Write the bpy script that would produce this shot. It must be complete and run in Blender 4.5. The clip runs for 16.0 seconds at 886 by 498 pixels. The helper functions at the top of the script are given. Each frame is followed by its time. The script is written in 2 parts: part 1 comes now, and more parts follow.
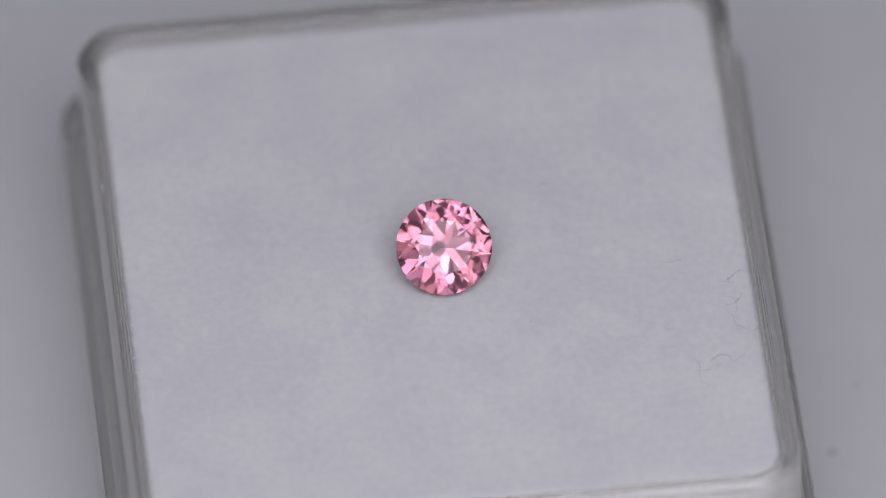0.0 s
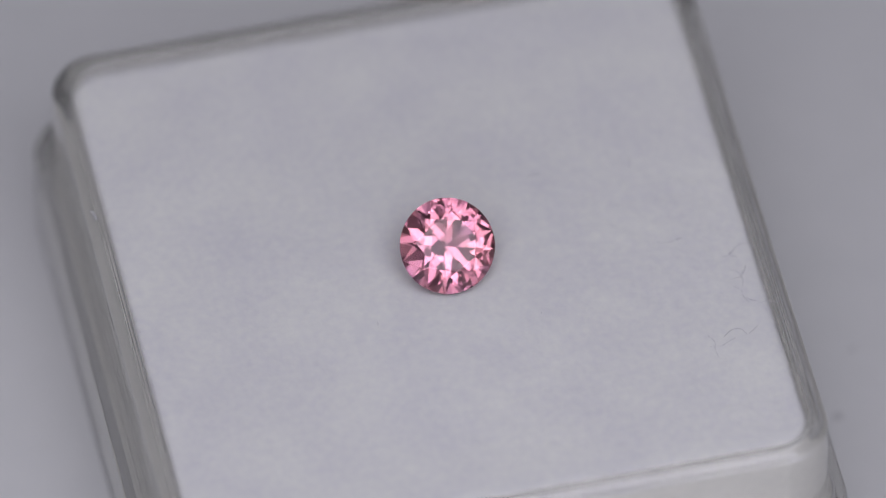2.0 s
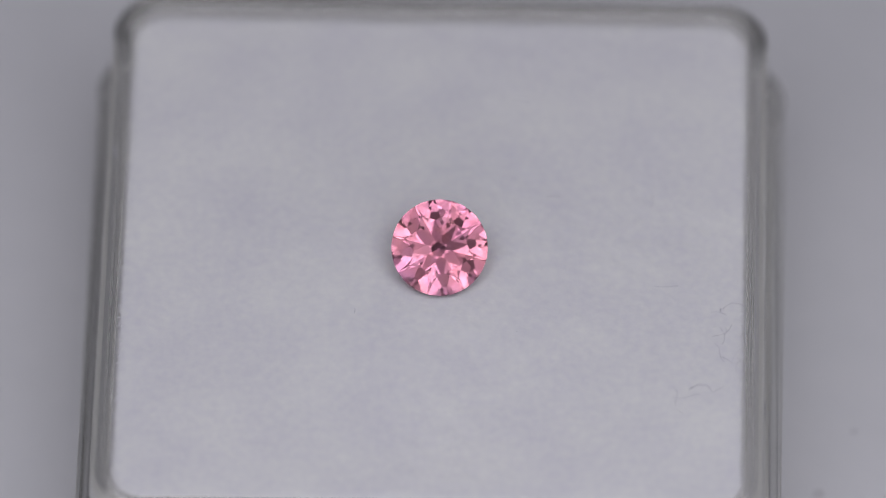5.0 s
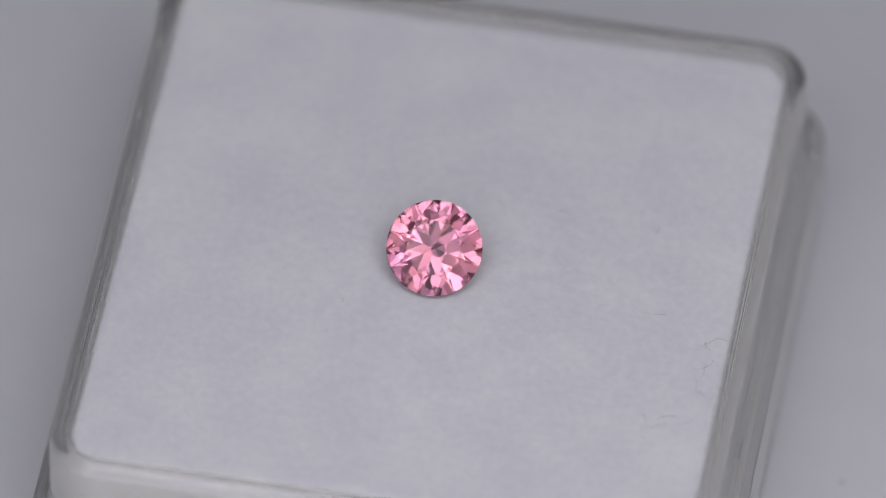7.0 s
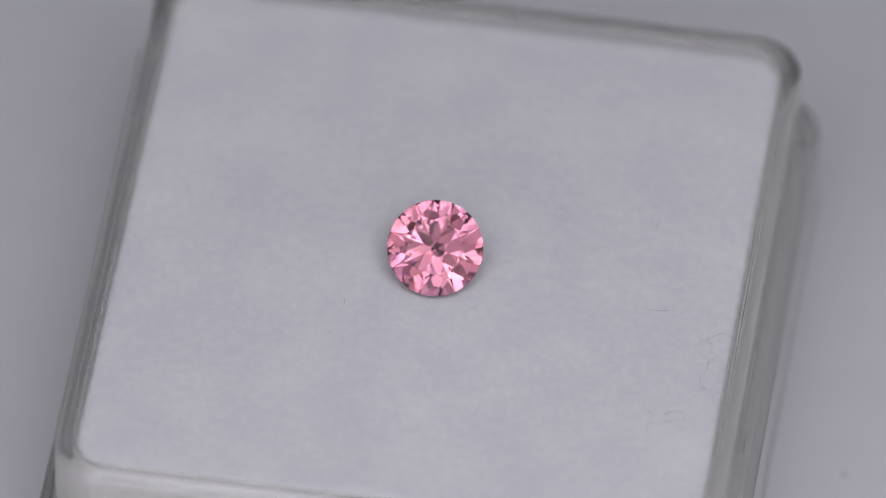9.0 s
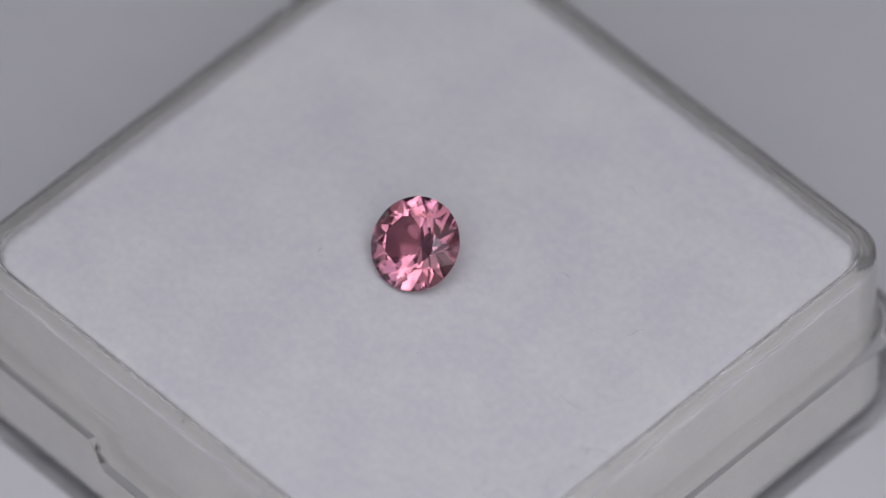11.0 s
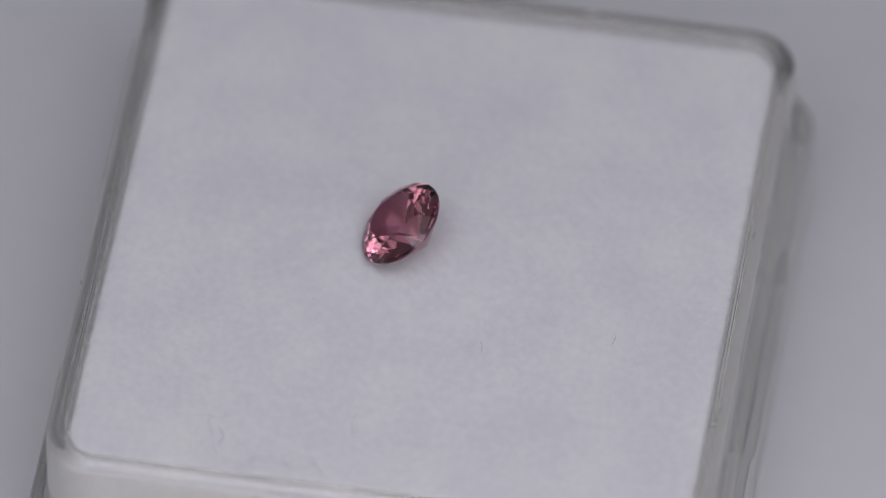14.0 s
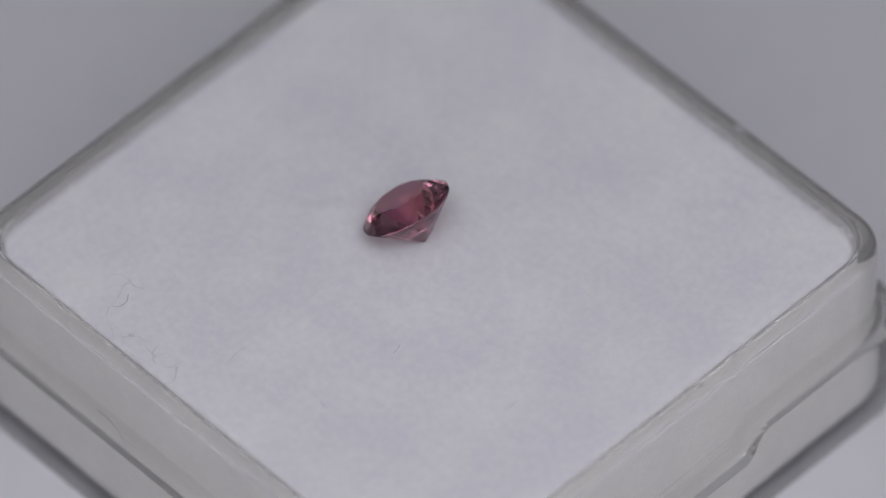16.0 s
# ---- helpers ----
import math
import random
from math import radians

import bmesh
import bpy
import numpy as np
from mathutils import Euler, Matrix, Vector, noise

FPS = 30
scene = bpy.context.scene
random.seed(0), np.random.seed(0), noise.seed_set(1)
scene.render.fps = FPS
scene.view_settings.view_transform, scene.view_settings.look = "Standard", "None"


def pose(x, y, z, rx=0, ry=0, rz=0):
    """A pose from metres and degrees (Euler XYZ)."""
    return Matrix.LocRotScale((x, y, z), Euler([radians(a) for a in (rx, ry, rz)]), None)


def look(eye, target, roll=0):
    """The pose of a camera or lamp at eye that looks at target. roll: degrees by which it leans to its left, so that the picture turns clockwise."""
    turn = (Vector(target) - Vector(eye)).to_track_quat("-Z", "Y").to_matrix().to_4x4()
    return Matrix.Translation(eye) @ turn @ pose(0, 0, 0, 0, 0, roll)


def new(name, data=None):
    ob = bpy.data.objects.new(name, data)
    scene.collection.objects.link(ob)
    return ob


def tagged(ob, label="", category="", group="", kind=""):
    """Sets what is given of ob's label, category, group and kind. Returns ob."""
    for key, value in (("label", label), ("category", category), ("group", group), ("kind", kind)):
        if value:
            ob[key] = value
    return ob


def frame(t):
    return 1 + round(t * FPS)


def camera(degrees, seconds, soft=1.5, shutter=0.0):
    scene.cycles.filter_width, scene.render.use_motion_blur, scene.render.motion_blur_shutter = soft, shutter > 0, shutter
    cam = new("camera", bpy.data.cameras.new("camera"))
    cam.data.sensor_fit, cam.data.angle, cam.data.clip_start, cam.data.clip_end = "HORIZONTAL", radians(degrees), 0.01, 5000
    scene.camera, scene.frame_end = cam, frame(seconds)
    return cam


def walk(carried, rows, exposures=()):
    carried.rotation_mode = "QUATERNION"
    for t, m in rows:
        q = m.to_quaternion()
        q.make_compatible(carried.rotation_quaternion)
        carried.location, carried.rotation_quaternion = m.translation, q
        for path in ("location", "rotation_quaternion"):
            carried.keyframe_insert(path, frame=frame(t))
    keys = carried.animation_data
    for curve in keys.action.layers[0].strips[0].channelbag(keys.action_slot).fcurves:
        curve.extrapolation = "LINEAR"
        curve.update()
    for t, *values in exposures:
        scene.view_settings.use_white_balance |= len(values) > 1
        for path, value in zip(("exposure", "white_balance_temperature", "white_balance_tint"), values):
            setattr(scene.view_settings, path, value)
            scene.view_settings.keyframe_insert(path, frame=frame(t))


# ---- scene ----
MM = 0.001
FOAM_Z = 9.6          # mm, top of the foam pad above the turntable

# ---------------------------------------------------------------- camera
cam = camera(4.40, 16.0, soft=1.1)
cam.data.dof.use_dof = True
cam.data.dof.focus_distance = 0.4902
cam.data.dof.aperture_fstop = 21.0
EYE = look((0.0, -0.30929, 0.39319), (0.00039, 0.00004, 0.0096), -0.335)
walk(cam, [(0.0, EYE), (16.0, EYE)], exposures=[(0.0, 0.0), (16.0, 0.0)])

# ---------------------------------------------------------------- world and lamps
world = bpy.data.worlds.new("world")
scene.world = world
world.use_nodes = True
world.node_tree.nodes["Background"].inputs[0].default_value = (0.80, 0.84, 0.92, 1)
world.node_tree.nodes["Background"].inputs[1].default_value = 0.02


def softbox(name, eye, target, sx, sy, watts, colour):
    d = bpy.data.lights.new(name, "AREA")
    d.shape, d.size, d.size_y, d.energy, d.color = "RECTANGLE", sx, sy, watts, colour
    ob = new(name, d)
    ob.matrix_world = look(eye, target)
    return ob


WHITE = (0.977, 0.96, 1.068)

# a ring lamp close round the lens, ten diffused segments, the five below the lens dimmer
AIM = Vector((0.0, 0.0, 0.0096))
AXIS = (Vector((0.0, -0.30929, 0.39319)) - AIM).normalized()
SIDE = Vector((1, 0, 0))
RISE = AXIS.cross(SIDE)
for k, watts in enumerate((0.0178, 0.0125, 0.0106, 0.0100, 0.0088, 0.0046, 0.0046, 0.0046, 0.0046, 0.0046)):
    a = math.radians(18 + 36 * k)
    at = AIM + AXIS * 0.13 + (SIDE * math.cos(a) + RISE * math.sin(a)) * 0.0505
    softbox("ring_lamp", at, AIM, 0.055, 0.055, watts, WHITE)
# unseen overhead fill, added to raise the ambient light
softbox("top_fill_lamp", (0, -0.20, 0.84), (0, -0.20, 0), 0.8, 0.7, 0.82, WHITE)

# ---------------------------------------------------------------- materials


def material(name):
    m = bpy.data.materials.new(name)
    m.use_nodes = True
    return m, m.node_tree.nodes, m.node_tree.links, m.node_tree.nodes["Principled BSDF"]


def mottled(name, dark, light, scale, rough, bump_scale, bump, fine=0.0):
    """Two scales of colour variation and a fine relief."""
    m, n, l, b = material(name)
    tc = n.new("ShaderNodeTexCoord")
    big, small, mix, ramp = n.new("ShaderNodeTexNoise"), n.new("ShaderNodeTexNoise"), n.new("ShaderNodeMath"), n.new("ShaderNodeValToRGB")
    big.inputs["Scale"].default_value, small.inputs["Scale"].default_value = scale, scale * 9
    big.inputs["Detail"].default_value, small.inputs["Detail"].default_value = 4, 6
    mix.operation = "MULTIPLY_ADD"
    mix.inputs[1].default_value = 0.45
    l.new(tc.outputs["Object"], big.inputs["Vector"]), l.new(tc.outputs["Object"], small.inputs["Vector"])
    l.new(small.outputs["Fac"], mix.inputs[0])
    half = n.new("ShaderNodeMath")
    half.operation = "MULTIPLY"
    half.inputs[1].default_value = 0.55
    l.new(big.outputs["Fac"], half.inputs[0]), l.new(half.outputs[0], mix.inputs[2])
    ramp.color_ramp.elements[0].position, ramp.color_ramp.elements[1].position = 0.33, 0.67
    ramp.color_ramp.elements[0].color, ramp.color_ramp.elements[1].color = (*dark, 1), (*light, 1)
    l.new(mix.outputs[0], ramp.inputs[0]), l.new(ramp.outputs[0], b.inputs["Base Color"])
    b.inputs["Roughness"].default_value = rough
    if bump:
        t, bp = n.new("ShaderNodeTexNoise"), n.new("ShaderNodeBump")
        t.inputs["Scale"].default_value, t.inputs["Detail"].default_value = bump_scale, 8
        bp.inputs["Strength"].default_value, bp.inputs["Distance"].default_value = bump, 0.00005
        l.new(tc.outputs["Object"], t.inputs["Vector"])
        l.new(t.outputs["Fac"], bp.inputs["Height"]), l.new(bp.outputs[0], b.inputs["Normal"])
    return m


FOAM = mottled("white_foam", (0.755, 0.752, 0.785), (0.865, 0.868, 0.845), 300, 0.95, 4200, 0.32)
# cream cut sides, coloured paler than the top to stand in for light
FOAM_CUT_LIFTED = mottled("lifted_cut_foam", (0.81, 0.805, 0.775), (0.92, 0.912, 0.875), 420, 0.95, 2600, 0.4)
TABLE = mottled("white_acrylic", (0.72, 0.725, 0.735), (0.76, 0.76, 0.77), 60, 0.5, 600, 0.03)
# pale surfaces of the added enclosure, chosen for how much light they return
BOUNCE_FABRIC = mottled("bounce_fabric", (0.80, 0.80, 0.81), (0.86, 0.86, 0.87), 6, 0.9, 300, 0.2)
DARK = mottled("pale_bounce_wall", (0.78, 0.78, 0.79), (0.85, 0.85, 0.86), 4, 0.8, 200, 0.2)
FIBRE = mottled("lint", (0.20, 0.20, 0.23), (0.36, 0.35, 0.40), 3000, 0.8, 1, 0)
PALE_FIBRE = mottled("pale_lint", (0.55, 0.55, 0.58), (0.75, 0.75, 0.76), 3000, 0.8, 1, 0)
SPECK = mottled("dust", (0.10, 0.09, 0.09), (0.25, 0.24, 0.24), 3000, 0.9, 1, 0)


SMUDGE = mottled("grey_dirt", (0.58, 0.58, 0.59), (0.68, 0.68, 0.69), 3000, 0.9, 1, 0)


def clear_plastic():
    """Clear polystyrene: glossy, with drawn-out moulding streaks and faint scuffs in the gloss."""
    m, n, l, b = material("clear_polystyrene")
    b.inputs["Base Color"].default_value = (0.985, 0.98, 0.945, 1)
    b.inputs["Transmission Weight"].default_value, b.inputs["IOR"].default_value = 0.88, 1.53
    tc, t, r = n.new("ShaderNodeTexCoord"), n.new("ShaderNodeTexNoise"), n.new("ShaderNodeMapRange")
    t.inputs["Scale"].default_value, t.inputs["Detail"].default_value = 700, 5
    r.inputs["From Min"].default_value, r.inputs["From Max"].default_value = 0.45, 0.75
    r.inputs["To Min"].default_value, r.inputs["To Max"].default_value = 0.05, 0.13
    l.new(tc.outputs["Object"], t.inputs["Vector"]), l.new(t.outputs["Fac"], r.inputs[0])
    l.new(r.outputs[0], b.inputs["Roughness"])
    st, w, bp = n.new("ShaderNodeMapping"), n.new("ShaderNodeTexNoise"), n.new("ShaderNodeBump")
    st.inputs["Scale"].default_value = (0.25, 0.25, 3.0)
    w.inputs["Scale"].default_value, w.inputs["Detail"].default_value = 400, 2
    bp.inputs["Strength"].default_value, bp.inputs["Distance"].default_value = 0.32, 0.0002
    l.new(tc.outputs["Object"], st.inputs["Vector"]), l.new(st.outputs[0], w.inputs["Vector"])
    l.new(w.outputs["Fac"], bp.inputs["Height"]), l.new(bp.outputs[0], b.inputs["Normal"])
    return m


def gem_material():
    """Clear stone: its body colour grows on every inner bounce, its polish reflects nearly white."""
    m, n, l, b = material("pink_sapphire")
    g, mix = n.new("ShaderNodeBsdfGlass"), n.new("ShaderNodeMixShader")
    g.inputs["IOR"].default_value, g.inputs["Roughness"].default_value = 1.765, 0.018
    tc, t, ramp = n.new("ShaderNodeTexCoord"), n.new("ShaderNodeTexNoise"), n.new("ShaderNodeValToRGB")
    t.inputs["Scale"].default_value, t.inputs["Detail"].default_value = 700, 3
    ramp.color_ramp.elements[0].position, ramp.color_ramp.elements[1].position = 0.4, 0.6
    ramp.color_ramp.elements[0].color, ramp.color_ramp.elements[1].color = (0.68, 0.42, 0.59, 1), (0.79, 0.45, 0.46, 1)
    l.new(tc.outputs["Object"], t.inputs["Vector"]), l.new(t.outputs["Fac"], ramp.inputs[0])
    l.new(ramp.outputs[0], g.inputs["Color"])
    b.inputs["Base Color"].default_value = (0.72, 0.45, 0.51, 1)
    b.inputs["Transmission Weight"].default_value, b.inputs["IOR"].default_value, b.inputs["Roughness"].default_value = 1.0, 1.765, 0.018
    mix.inputs[0].default_value = 0.65
    l.new(g.outputs[0], mix.inputs[1]), l.new(b.outputs[0], mix.inputs[2])
    l.new(mix.outputs[0], n["Material Output"].inputs["Surface"])
    return m


PLASTIC, GEM = clear_plastic(), gem_material()

# ---------------------------------------------------------------- building helpers
MOVING = []           # things that ride on the turntable


def mesh_of(name, bm, mat, smooth=False):
    bmesh.ops.recalc_face_normals(bm, faces=bm.faces)
    me = bpy.data.meshes.new(name)
    bm.to_mesh(me)
    bm.free()
    me.materials.append(mat)
    if smooth:
        for p in me.polygons:
            p.use_smooth = True
    return me


def part(name, bm, mat, parent, label="", smooth=False):
    ob = new(name, mesh_of(name, bm, mat, smooth))
    ob.parent = parent
    return tagged(ob, label)


def thing(name, bm, mat, label, category, group="", kind="", smooth=False):
    return tagged(new(name, mesh_of(name, bm, mat, smooth)), label, category, group, kind)


def rounded_square(half, r, z, per_side=72, per_corner=22, bend=None):
    """A loop of points round a square with round corners, in millimetres."""
    pts = []
    for k in range(4):
        a = k * math.pi / 2
        for i in range(per_side):
            pts.append((half, -half + r + (2 * half - 2 * r) * i / per_side, a))
        for i in range(per_corner):
            w = math.pi / 2 * i / per_corner
            pts.append((half - r + r * math.cos(w), half - r + r * math.sin(w), a))
    out = []
    for x, y, a in pts:
        p = Vector((x * math.cos(a) - y * math.sin(a), x * math.sin(a) + y * math.cos(a), z))
        if bend:
            p.z += bend(p)
        out.append(p)
    return out


def lofted(loops, cap_first=True, cap_last=True):
    bm = bmesh.new()
    rings = [[bm.verts.new(p * MM) for p in loop] for loop in loops]
    for a, b in zip(rings, rings[1:]):
        for i in range(len(a)):
            j = (i + 1) % len(a)
            bm.faces.new((a[i], a[j], b[j], b[i]))
    if cap_first:
        bm.faces.new(rings[0])
    if cap_last:
        bm.faces.new(rings[-1])
    return bm


# the box's place on the turntable: its centre and turn
BOX_AT = pose(0.00003, -0.00038, 0, 0, 0, 6.1)

# ---------------------------------------------------------------- setting


def slab(x0, x1, y0, y1, z0, z1):
    bm = bmesh.new()
    bmesh.ops.create_cube(bm, size=1)
    for v in bm.verts:
        v.co = Vector((x0 + (v.co.x + 0.5) * (x1 - x0), y0 + (v.co.y + 0.5) * (y1 - y0), z0 + (v.co.z + 0.5) * (z1 - z0)))
    return bm


W, H = 0.60, 0.85      # half width and height of the unseen enclosure
thing("table_top", slab(-W, W, -W, W, -0.05, -0.012), TABLE, "plain white table top under the turntable", "table", kind="structure")
# walls and ceiling out of view, added to bounce light and fill reflections
thing("bounce_wall_north", slab(-W, W, W, W + 0.02, -0.05, H), BOUNCE_FABRIC, "unseen plain grey wall added to bounce light", "wall", kind="structure")
thing("bounce_wall_west", slab(-W - 0.02, -W, -W, W, -0.05, H), DARK, "unseen pale grey wall added to bounce light", "wall", kind="structure")
thing("bounce_wall_east", slab(W, W + 0.02, -W, W, -0.05, H), DARK, "unseen pale grey wall added to bounce light", "wall", kind="structure")
thing("bounce_wall_south", slab(-W, W, -W - 0.02, -W, -0.05, H), BOUNCE_FABRIC, "unseen plain grey wall added to bounce light", "wall", kind="structure")
thing("ceiling", slab(-W - 0.02, W + 0.02, -W - 0.02, W + 0.02, H, H + 0.02), BOUNCE_FABRIC, "unseen plain grey ceiling added to bounce light", "ceiling", kind="structure")

# ---------------------------------------------------------------- turntable


def disc(radius, z0, z1, n=160):
    bm = bmesh.new()
    edge = [(radius - 1.0, z1), (radius - 0.3, z1 - 0.1), (radius, z1 - 0.6), (radius, z0)]
    rings = [[bm.verts.new(Vector((r * math.cos(2 * math.pi * i / n), r * math.sin(2 * math.pi * i / n), z)) * MM) for i in range(n)] for r, z in edge]
    for a, b in zip(rings, rings[1:]):
        for i in range(n):
            bm.faces.new((a[i], a[(i + 1) % n], b[(i + 1) % n], b[i]))
    bm.faces.new(rings[0]), bm.faces.new(rings[-1])
    return bm


turntable = tagged(new("turntable"), "plain white round turntable with a few dust specks", "turntable")
part("platter", disc(90, -12, 0), TABLE, turntable)
MOVING.append(turntable)

# ---------------------------------------------------------------- gem box


def recess(p):
    """The finger recess in the ledge of two opposite sides."""
    if abs(p.y) < 14:
        return 0.0
    w = min(1.0, max(0.0, (5.6 - abs(p.x)) / 1.0))
    return -1.3 * w * w * (3 - 2 * w)


gem_box = tagged(new("gem_box"), "open square clear plastic gem box with a stepped rim", "box")
R = FOAM_Z + 0.35      # top of the rim
L = FOAM_Z - 4.4       # the ledge for the lid


def edge(half, corner, z, radius, bend=None):
    """A rounded outer edge: loops from its flat top to its upright side."""
    out = []
    for k in range(7):
        w = math.pi / 2 * k / 6
        d = radius * (1 - math.sin(w))
        out.append(rounded_square(half - d, corner - d * 0.6, z - radius * (1 - math.cos(w)), bend=bend))
    return out


shell = lofted([
    rounded_square(13.1, 1.45, 0.8), rounded_square(13.32, 1.55, 0.9), rounded_square(13.35, 1.55, 1.2), rounded_square(13.38, 1.6, R - 0.14),
    rounded_square(13.42, 1.62, R - 0.05), rounded_square(13.50, 1.66, R), rounded_square(13.58, 1.70, R), rounded_square(13.62, 1.72, R - 0.045), rounded_square(13.67, 1.75, R - 0.045), rounded_square(13.71, 1.77, R),
    rounded_square(13.80, 1.81, R)]
    + edge(14.17, 2.03, R, 0.34) + [
    rounded_square(14.25, 2.08, L + 0.75, bend=recess), rounded_square(14.275, 2.09, L + 0.45, bend=recess), rounded_square(14.33, 2.11, L + 0.22, bend=recess),
    rounded_square(14.41, 2.14, L + 0.08, bend=recess), rounded_square(14.53, 2.2, L, bend=recess)]
    + edge(15.0, 2.4, L, 0.16, recess) + [
    rounded_square(15.0, 2.4, 0.3), rounded_square(14.97, 2.4, 0.1), rounded_square(14.85, 2.3, 0.0)])
body = part("box_body", shell, PLASTIC, gem_box, "clear plastic")
body.matrix_basis = BOX_AT
body.visible_shadow = False
MOVING.append(gem_box)

# ---------------------------------------------------------------- foam pad


def bulge(x, y):
    """The pad swells a little towards its middle, where the stone rests."""
    return 0.40 * math.cos(math.pi / 2 * min(1.0, math.hypot(x, y + 0.5) / 10.5)) ** 2


def foam_bmesh():
    n, half, top = 160, 13.33, FOAM_Z
    bm = bmesh.new()

    def edge_push(x, y):
        # round the corners and fray the rim of the pad
        r = 1.5
        cx, cy = max(abs(x) - (half - r), 0), max(abs(y) - (half - r), 0)
        if cx > 0 and cy > 0:
            k = max(cx, cy) / max(math.hypot(cx, cy), 1e-6)
            x, y = math.copysign(half - r + cx * k, x), math.copysign(half - r + cy * k, y)
        return x, y

    grid = []
    for j in range(n + 1):
        row = []
        for i in range(n + 1):
            x, y = -half + 2 * half * i / n, -half + 2 * half * j / n
            d = half - max(abs(x), abs(y))
            x, y = edge_push(x, y)
            p = Vector((x, y, 0))
            z = top + bulge(x, y) + 0.07 * math.exp(-((x - 1.70) ** 2 + (y + 4.17) ** 2) / 0.16) + 0.05 * noise.noise(p * 0.35) + 0.03 * noise.noise(p * 1.3) + 0.012 * noise.noise(p * 5)
            if d < 0.5:
                z -= 0.14 * (1 - d / 0.5) ** 2
                q = 1 - (0.05 + 0.07 * noise.noise(p * 3.1 + Vector((7, 1, 3)))) / half * (1 - d / 0.5)
                x, y = x * q, y * q
            row.append(bm.verts.new(Vector((x, y, z)) * MM))
        grid.append(row)
    for j in range(n):
        for i in range(n):
            bm.faces.new((grid[j][i], grid[j][i + 1], grid[j + 1][i + 1], grid[j + 1][i]))
    rim = grid[0] + [r[n] for r in grid[1:]] + grid[n][n - 1::-1] + [grid[j][0] for j in range(n - 1, 0, -1)]
    # the cut sides are plane: an even outline just under the frayed rim, and the same at the foot
    steps = [(-half + 2 * half * i / n) for i in range(n + 1)]
    outline = [(u, -half) for u in steps] + [(half, u) for u in steps[1:]] + [(u, half) for u in steps[n - 1::-1]] + [(-half, u) for u in steps[n - 1:0:-1]]
    outline = [edge_push(x, y) for x, y in outline]
    # the pad is pressed against the walls
    rings = [rim] + [[bm.verts.new((x * q * MM, y * q * MM, z * MM)) for x, y in outline] for q, z in ((0.9975, top - 0.40), (1.0075, top - 0.62), (1.0075, 1.3), (0.9965, 0.85))]
    for a, b in zip(rings, rings[1:]):
        for i in range(len(rim)):
            k = (i + 1) % len(rim)
            bm.faces.new((a[i], b[i], b[k], a[k]))
    low = rings[-1]
    bm.faces.new(low)
    return bm


foam_pad = tagged(new("foam_pad"), "white soft foam pad filling the plastic box", "foam pad")
pad = part("pad", foam_bmesh(), FOAM, foam_pad, smooth=True)
pad.data.materials.append(FOAM_CUT_LIFTED)
for face in pad.data.polygons:
    face.use_smooth = face.normal.z > 0.3
    face.material_index = 0 if face.normal.z > 0.3 else 1
pad.matrix_basis = BOX_AT
MOVING.append(foam_pad)

# ---------------------------------------------------------------- gemstone


def brilliant(radius, table=0.575, crown=33.5, depth=0.875, girdle=0.056):
    """A round brilliant cut out of a cylinder, plane by plane: table, kites, stars, upper halves, then the pavilion."""
    n = 128
    top, low = 0.6, -1.1
    bm = bmesh.new()
    rings = [[bm.verts.new((math.cos(2 * math.pi * i / n), math.sin(2 * math.pi * i / n), z)) for i in range(n)] for z in (top, low)]
    for i in range(n):
        j = (i + 1) % n
        bm.faces.new((rings[1][i], rings[1][j], rings[0][j], rings[0][i]))
    bm.faces.new(rings[0]), bm.faces.new(rings[1][::-1])

    def cut(co, no):
        r = bmesh.ops.bisect_plane(bm, geom=bm.verts[:] + bm.edges[:] + bm.faces[:], dist=1e-6, plane_co=co, plane_no=no, clear_outer=True)
        edges = [e for e in r["geom_cut"] if isinstance(e, bmesh.types.BMEdge)]
        if len(edges) > 2:
            bmesh.ops.contextual_create(bm, geom=edges)

    def facet(angle, steep, r, z):
        # a plane that leans by steep degrees and passes the point at radius r, height z, in the direction angle
        a, s = radians(angle), radians(steep)
        down = -1 if steep < 0 else 1
        no = Vector((math.cos(a) * math.sin(abs(s)), math.sin(a) * math.sin(abs(s)), down * math.cos(s)))
        cut(Vector((r * math.cos(a), r * math.sin(a), z)), no)

    g = girdle / 2
    hc = (1 - table) * math.tan(radians(crown))
    wob = random.Random(4)
    cut(Vector((0, 0, g + hc)), Vector((0, 0, 1)))
    for k in range(8):
        facet(45 * k + wob.uniform(-0.8, 0.8), crown + wob.uniform(-0.5, 0.5), 1.0, g)
    for k in range(16):
        facet(45 * (k // 2) + (11.25 if k % 2 else -11.25), crown + 5.5 + wob.uniform(-0.3, 0.3), 1.0, g - 0.0158)
    for k in range(8):
        facet(45 * k + 22.5, 18.5 + wob.uniform(-0.4, 0.4), table * math.cos(math.pi / 8) + 0.004, g + hc)
    main = math.degrees(math.atan2(depth - g, 1.0))
    for k in range(8):
        facet(45 * k + wob.uniform(-0.5, 0.5), -(main + wob.uniform(-0.12, 0.12)), 1.0, -g)
    for k in range(16):
        facet(45 * (k // 2) + (11.25 if k % 2 else -11.25), -(main + 1.7 + wob.uniform(-0.15, 0.15)), 1.0, -g + 0.0182)
    for v in bm.verts:
        v.co *= radius * MM
    return bm


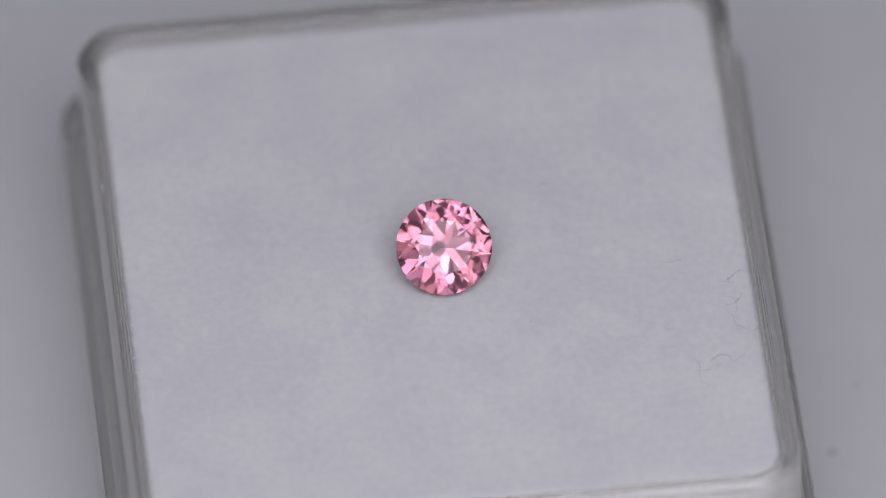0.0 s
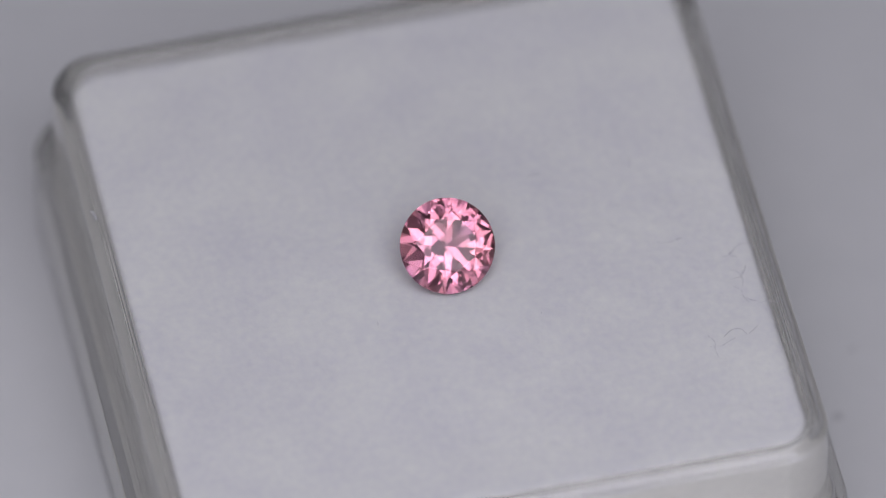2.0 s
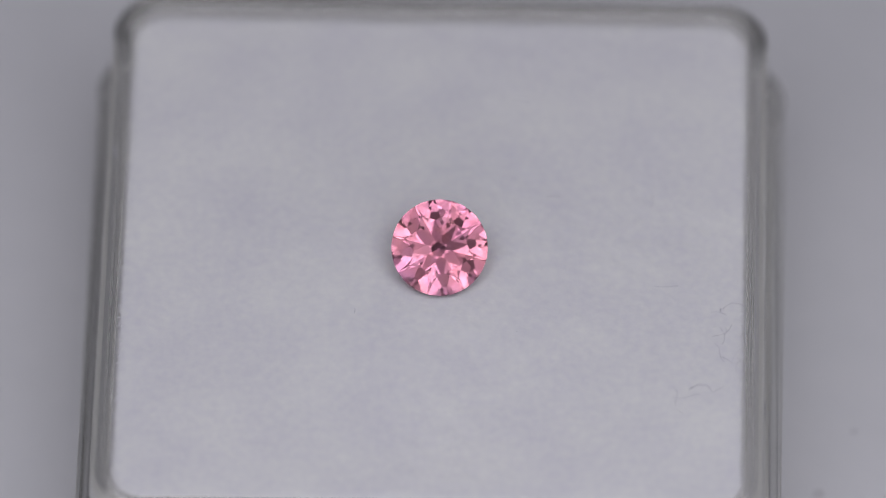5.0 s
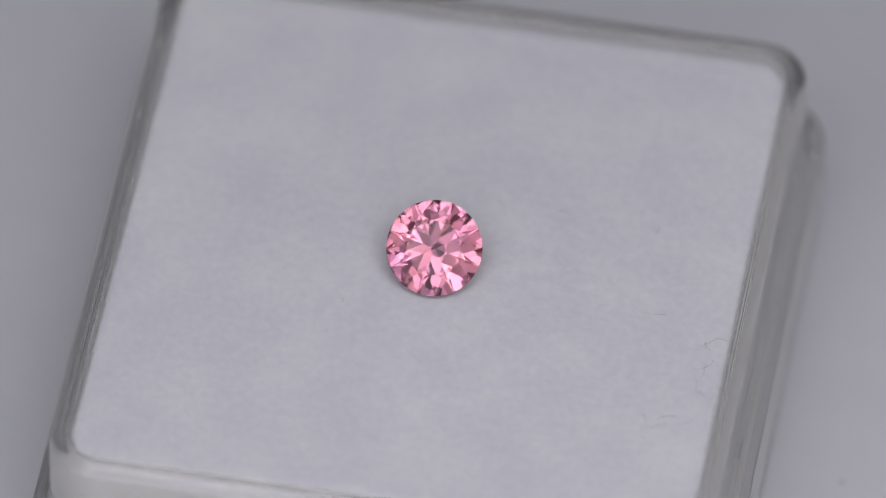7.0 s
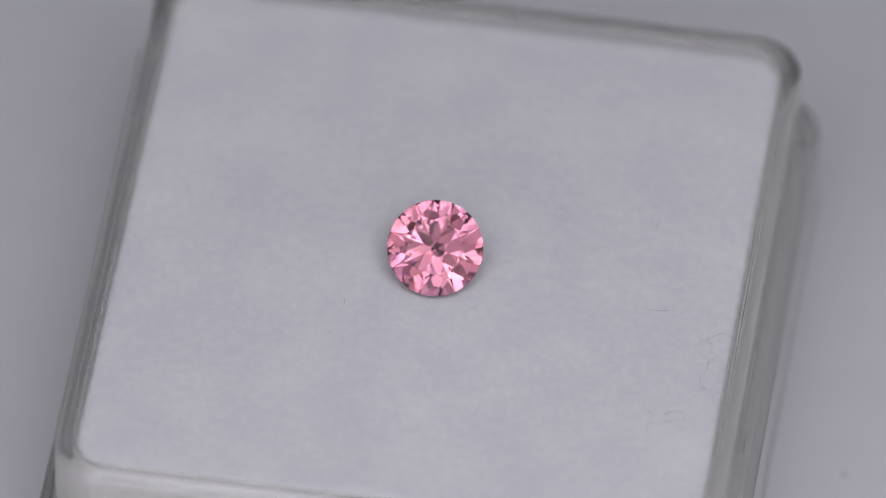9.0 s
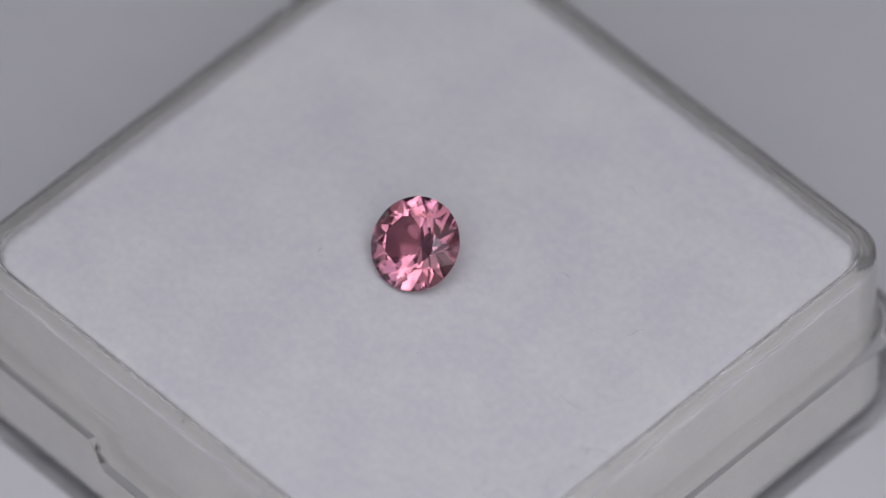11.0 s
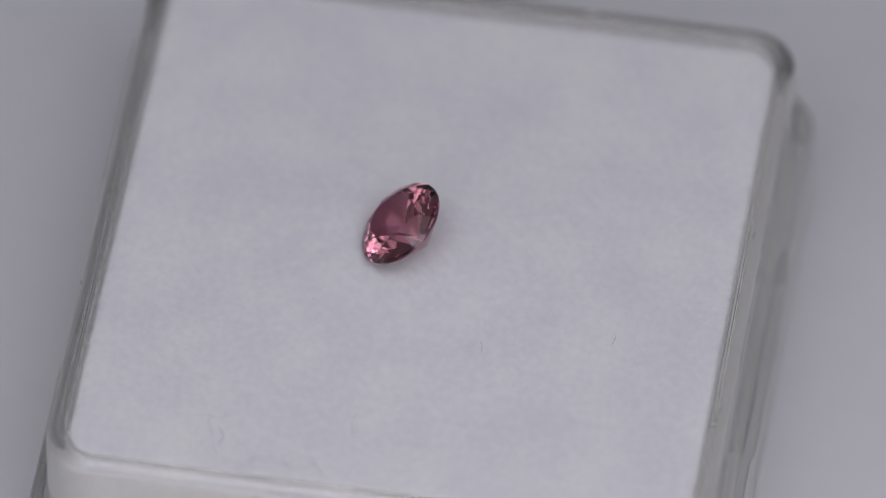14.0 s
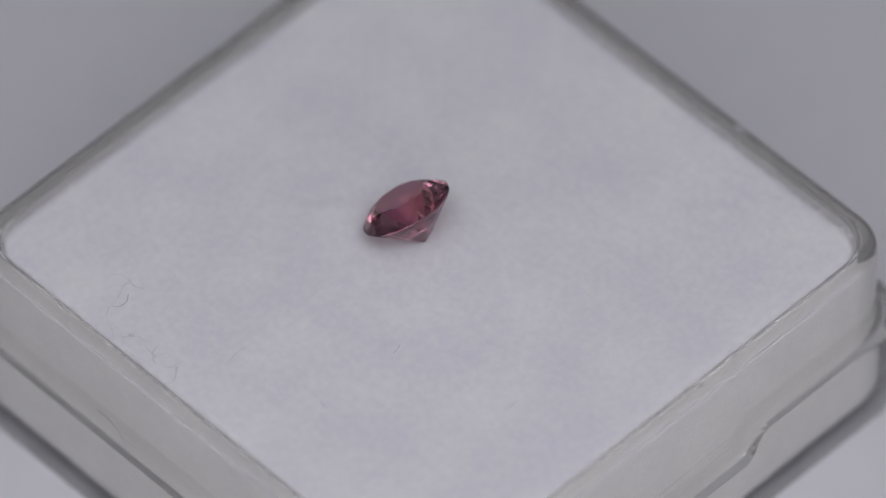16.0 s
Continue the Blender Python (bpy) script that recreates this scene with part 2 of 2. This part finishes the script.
gemstone = tagged(new("gemstone"), "round brilliant-cut pink gemstone lying tilted on the foam", "gemstone")
stone = part("cut_stone", brilliant(2.05), GEM, gemstone)
GEM_TILT, GEM_AZ, GEM_SPIN = 37.0, 10.0, 6.0
stone.matrix_basis = pose(0.43 * MM, -1.34 * MM, (FOAM_Z + 1.86) * MM, 0, 0, GEM_AZ) @ pose(0, 0, 0, GEM_TILT, 0, 0) @ pose(0, 0, 0, 0, 0, GEM_SPIN)
speck = bmesh.new()
bmesh.ops.create_icosphere(speck, subdivisions=1, radius=0.035 * MM)
inclusion = part("inclusion", speck, SPECK, gemstone, "tiny dark inclusion in the stone")
inclusion.matrix_basis = stone.matrix_basis @ Matrix.Translation(Vector((0.225, 1.50, 0.29)) * MM)
MOVING.append(gemstone)

# ---------------------------------------------------------------- lint and dust


def strand(bm, start, heading, length, turn, radius, lift, rng, sides=5):
    """A thin thread that starts at a point, runs along a heading and turns on its way; tapered, slightly wavy."""
    n = max(4, int(length / 0.07))
    p, h = Vector(start), radians(heading)
    rings = []
    for i in range(n + 1):
        f = i / n
        r = radius * (0.45 + 0.55 * math.sin(math.pi * min(0.5 + f * 0.5, 1.0))) * MM
        side, upv = Vector((-math.sin(h), math.cos(h), 0)), Vector((0, 0, 1))
        c = p + upv * (radius + lift * math.sin(math.pi * f))
        rings.append([bm.verts.new(c * MM + (side * math.cos(2 * math.pi * k / sides) + upv * math.sin(2 * math.pi * k / sides)) * r) for k in range(sides)])
        p = p + Vector((math.cos(h), math.sin(h), 0)) * length / n
        h += radians(turn) / n + rng.uniform(-0.3, 0.3)
    for a, b in zip(rings, rings[1:]):
        for k in range(sides):
            bm.faces.new((a[k], a[(k + 1) % sides], b[(k + 1) % sides], b[k]))
    bm.faces.new(rings[0]), bm.faces.new(rings[-1])
    return bm


LINT = random.Random(11)


def lint(x, y, z, heading, length, turn, radius=0.013, lift=0.03, mat=FIBRE, label="short dark curled lint fibre lying on the white foam", group="lint on the foam"):
    ob = thing("lint_fibre", strand(bmesh.new(), (x, y, z + bulge(x, y)), heading, length, turn, radius, lift, LINT), mat, label, "lint", group, smooth=True)
    MOVING.append(ob)


TOP = FOAM_Z + 0.02
lint(11.70, -6.21, TOP, 55, 1.25, -130, 0.0095)
lint(11.01, -6.06, TOP, -60, 1.7, 65, 0.0048)
lint(12.62, -1.75, TOP, 85, 1.7, -230, 0.0068)
lint(13.10, -2.47, TOP, -105, 1.15, -35, 0.0068)
lint(12.90, -4.22, TOP, -45, 0.5, 20, 0.0068)
lint(12.86, -2.67, TOP, -74, 0.5, 10, 0.0061)
lint(4.04, -4.19, TOP, 20, 0.16, 0, 0.0082)
lint(-2.89, -3.82, TOP, -75, 0.30, 10, 0.0082)
lint(12.20, -6.31, TOP, 212, 1.3, -60, 0.0048)
lint(12.75, -6.18, TOP, 53, 0.6, 5, 0.0061)
lint(13.00, -4.47, TOP, 137, 1.1, 20, 0.0048)
lint(12.80, -3.55, TOP, 50, 1.3, 75, 0.0048)
lint(12.80, -1.98, TOP, 147, 0.7, -15, 0.0061)
lint(12.53, -1.78, TOP, 100, 0.14, 0, 0.0204)
lint(10.56, -0.64, TOP, 200, 1.15, -30, 0.0054)
lint(4.45, 3.28, TOP, 40, 0.60, -30, 0.0088)
lint(3.02, 8.68, TOP, 170, 0.67, 10, 0.0068)
lint(8.84, 3.44, TOP, 68, 0.75, -25, 0.0054)
RIM = R + 0.01
ON_RIM = "dark speck of dirt on the clear plastic rim"
lint(0.70, -14.10, RIM, 80, 0.16, 0, 0.035, 0, SPECK, ON_RIM, "dirt on the rim")
lint(0.85, -14.30, RIM, 80, 0.12, 0, 0.030, 0, SPECK, ON_RIM, "dirt on the rim")
lint(5.90, -13.95, RIM, 10, 0.18, 0, 0.022, 0, SPECK, ON_RIM, "dirt on the rim")
lint(-4.20, 13.05, RIM, 10, 0.30, 0, 0.026, 0, SPECK, ON_RIM, "dirt on the rim")
lint(5.28, 14.10, RIM, -3, 1.35, 15, 0.013, 0.05, FIBRE, "dark wavy lint fibre caught on the plastic rim", "lint on the rim")
# a pale strand added where the dark far rim has a light gap
lint(-14.20, 3.05, RIM, 95, 0.55, 10, 0.07, 0.02, PALE_FIBRE, "pale strand standing in for a light gap in the plastic rim", "lint on the rim")
for k in range(9):
    lint(13.95 + LINT.uniform(-0.3, 0.3), -3.6 + LINT.uniform(-1.6, 1.2), RIM, LINT.uniform(0, 360), LINT.uniform(0.5, 1.1), LINT.uniform(-160, 160), 0.008, 0.08,
         PALE_FIBRE, "pale curled lint fibre caught on the plastic rim", "lint on the rim")


def wall_lint():
    """A dark hair stuck flat to the outer face of the box's wall."""
    bm = strand(bmesh.new(), (-6.6, 0, 0), 12, 2.3, -35, 0.012, 0.0, LINT)
    stand = BOX_AT @ Matrix.Translation(Vector((14.26, 1.0, 5.9)) * MM) @ Matrix(((0, 0, 1, 0), (1, 0, 0, 0), (0, 1, 0, 0), (0, 0, 0, 1)))
    bmesh.ops.transform(bm, matrix=stand, verts=bm.verts)
    MOVING.append(thing("lint_fibre", bm, FIBRE, "dark hair stuck to the clear plastic side wall", "lint", "lint on the box wall", smooth=True))


wall_lint()


def smudge(x, y, r):
    """A flat crumb of dirt on the turntable."""
    bm = bmesh.new()
    n = 14
    ring = [bm.verts.new(Vector((x + r * math.cos(2 * math.pi * i / n) * LINT.uniform(0.6, 1.0), y + r * math.sin(2 * math.pi * i / n) * LINT.uniform(0.6, 1.0), 0.004)) * MM) for i in range(n)]
    peak = bm.verts.new(Vector((x, y, 0.03)) * MM)
    for i in range(n):
        bm.faces.new((ring[i], ring[(i + 1) % n], peak))
    bm.faces.new(ring[::-1])
    MOVING.append(thing("dirt_crumb", bm, SMUDGE, "small grey crumb of dirt on the white turntable", "dirt", "dirt on the turntable"))


smudge(17.1, -3.62, 0.32)
smudge(18.3, -0.01, 0.20)
smudge(4.16, 16.42, 0.30)


def fuzz():
    """Frayed threads along the cut edge of the pad."""
    bm, rng = bmesh.new(), random.Random(5)
    for k in range(620):
        side, u = rng.randrange(4), rng.uniform(-12.6, 12.6)
        x, y = 13.20 + rng.uniform(-0.14, 0.04), u
        a = side * math.pi / 2
        px, py = x * math.cos(a) - y * math.sin(a), x * math.sin(a) + y * math.cos(a)
        strand(bm, (px, py, FOAM_Z - 0.16 + rng.uniform(-0.1, 0.12)), math.degrees(a) + rng.uniform(-80, 80), rng.uniform(0.10, 0.26), rng.uniform(-90, 90), rng.uniform(0.010, 0.022), rng.uniform(0, 0.12), rng, 3)
    return bm


frayed = tagged(part("frayed_edge", fuzz(), FOAM, foam_pad, "frayed white threads"), kind="stuff")
frayed.matrix_basis = BOX_AT

# ---------------------------------------------------------------- the turn of the turntable


def motions():
    speed = 18.1          # degrees a second, clockwise from above
    turns = [(0.0, 0.0), (0.825, 15.0), (2.66, -18.4), (4.55, 16.0), (5.72, -5.2), (6.97, 17.3), (8.037, -1.95), (16.0, 141.9)]
    rows = []
    for i in range(161):
        t = i / 10
        for (a, u), (b, v) in zip(turns, turns[1:]):
            if a <= t <= b:
                rows.append((t, pose(0, 0, 0, 0, 0, -(u + (v - u) * (t - a) / (b - a)))))
                break
    for ob in MOVING:
        walk(ob, rows)


motions()
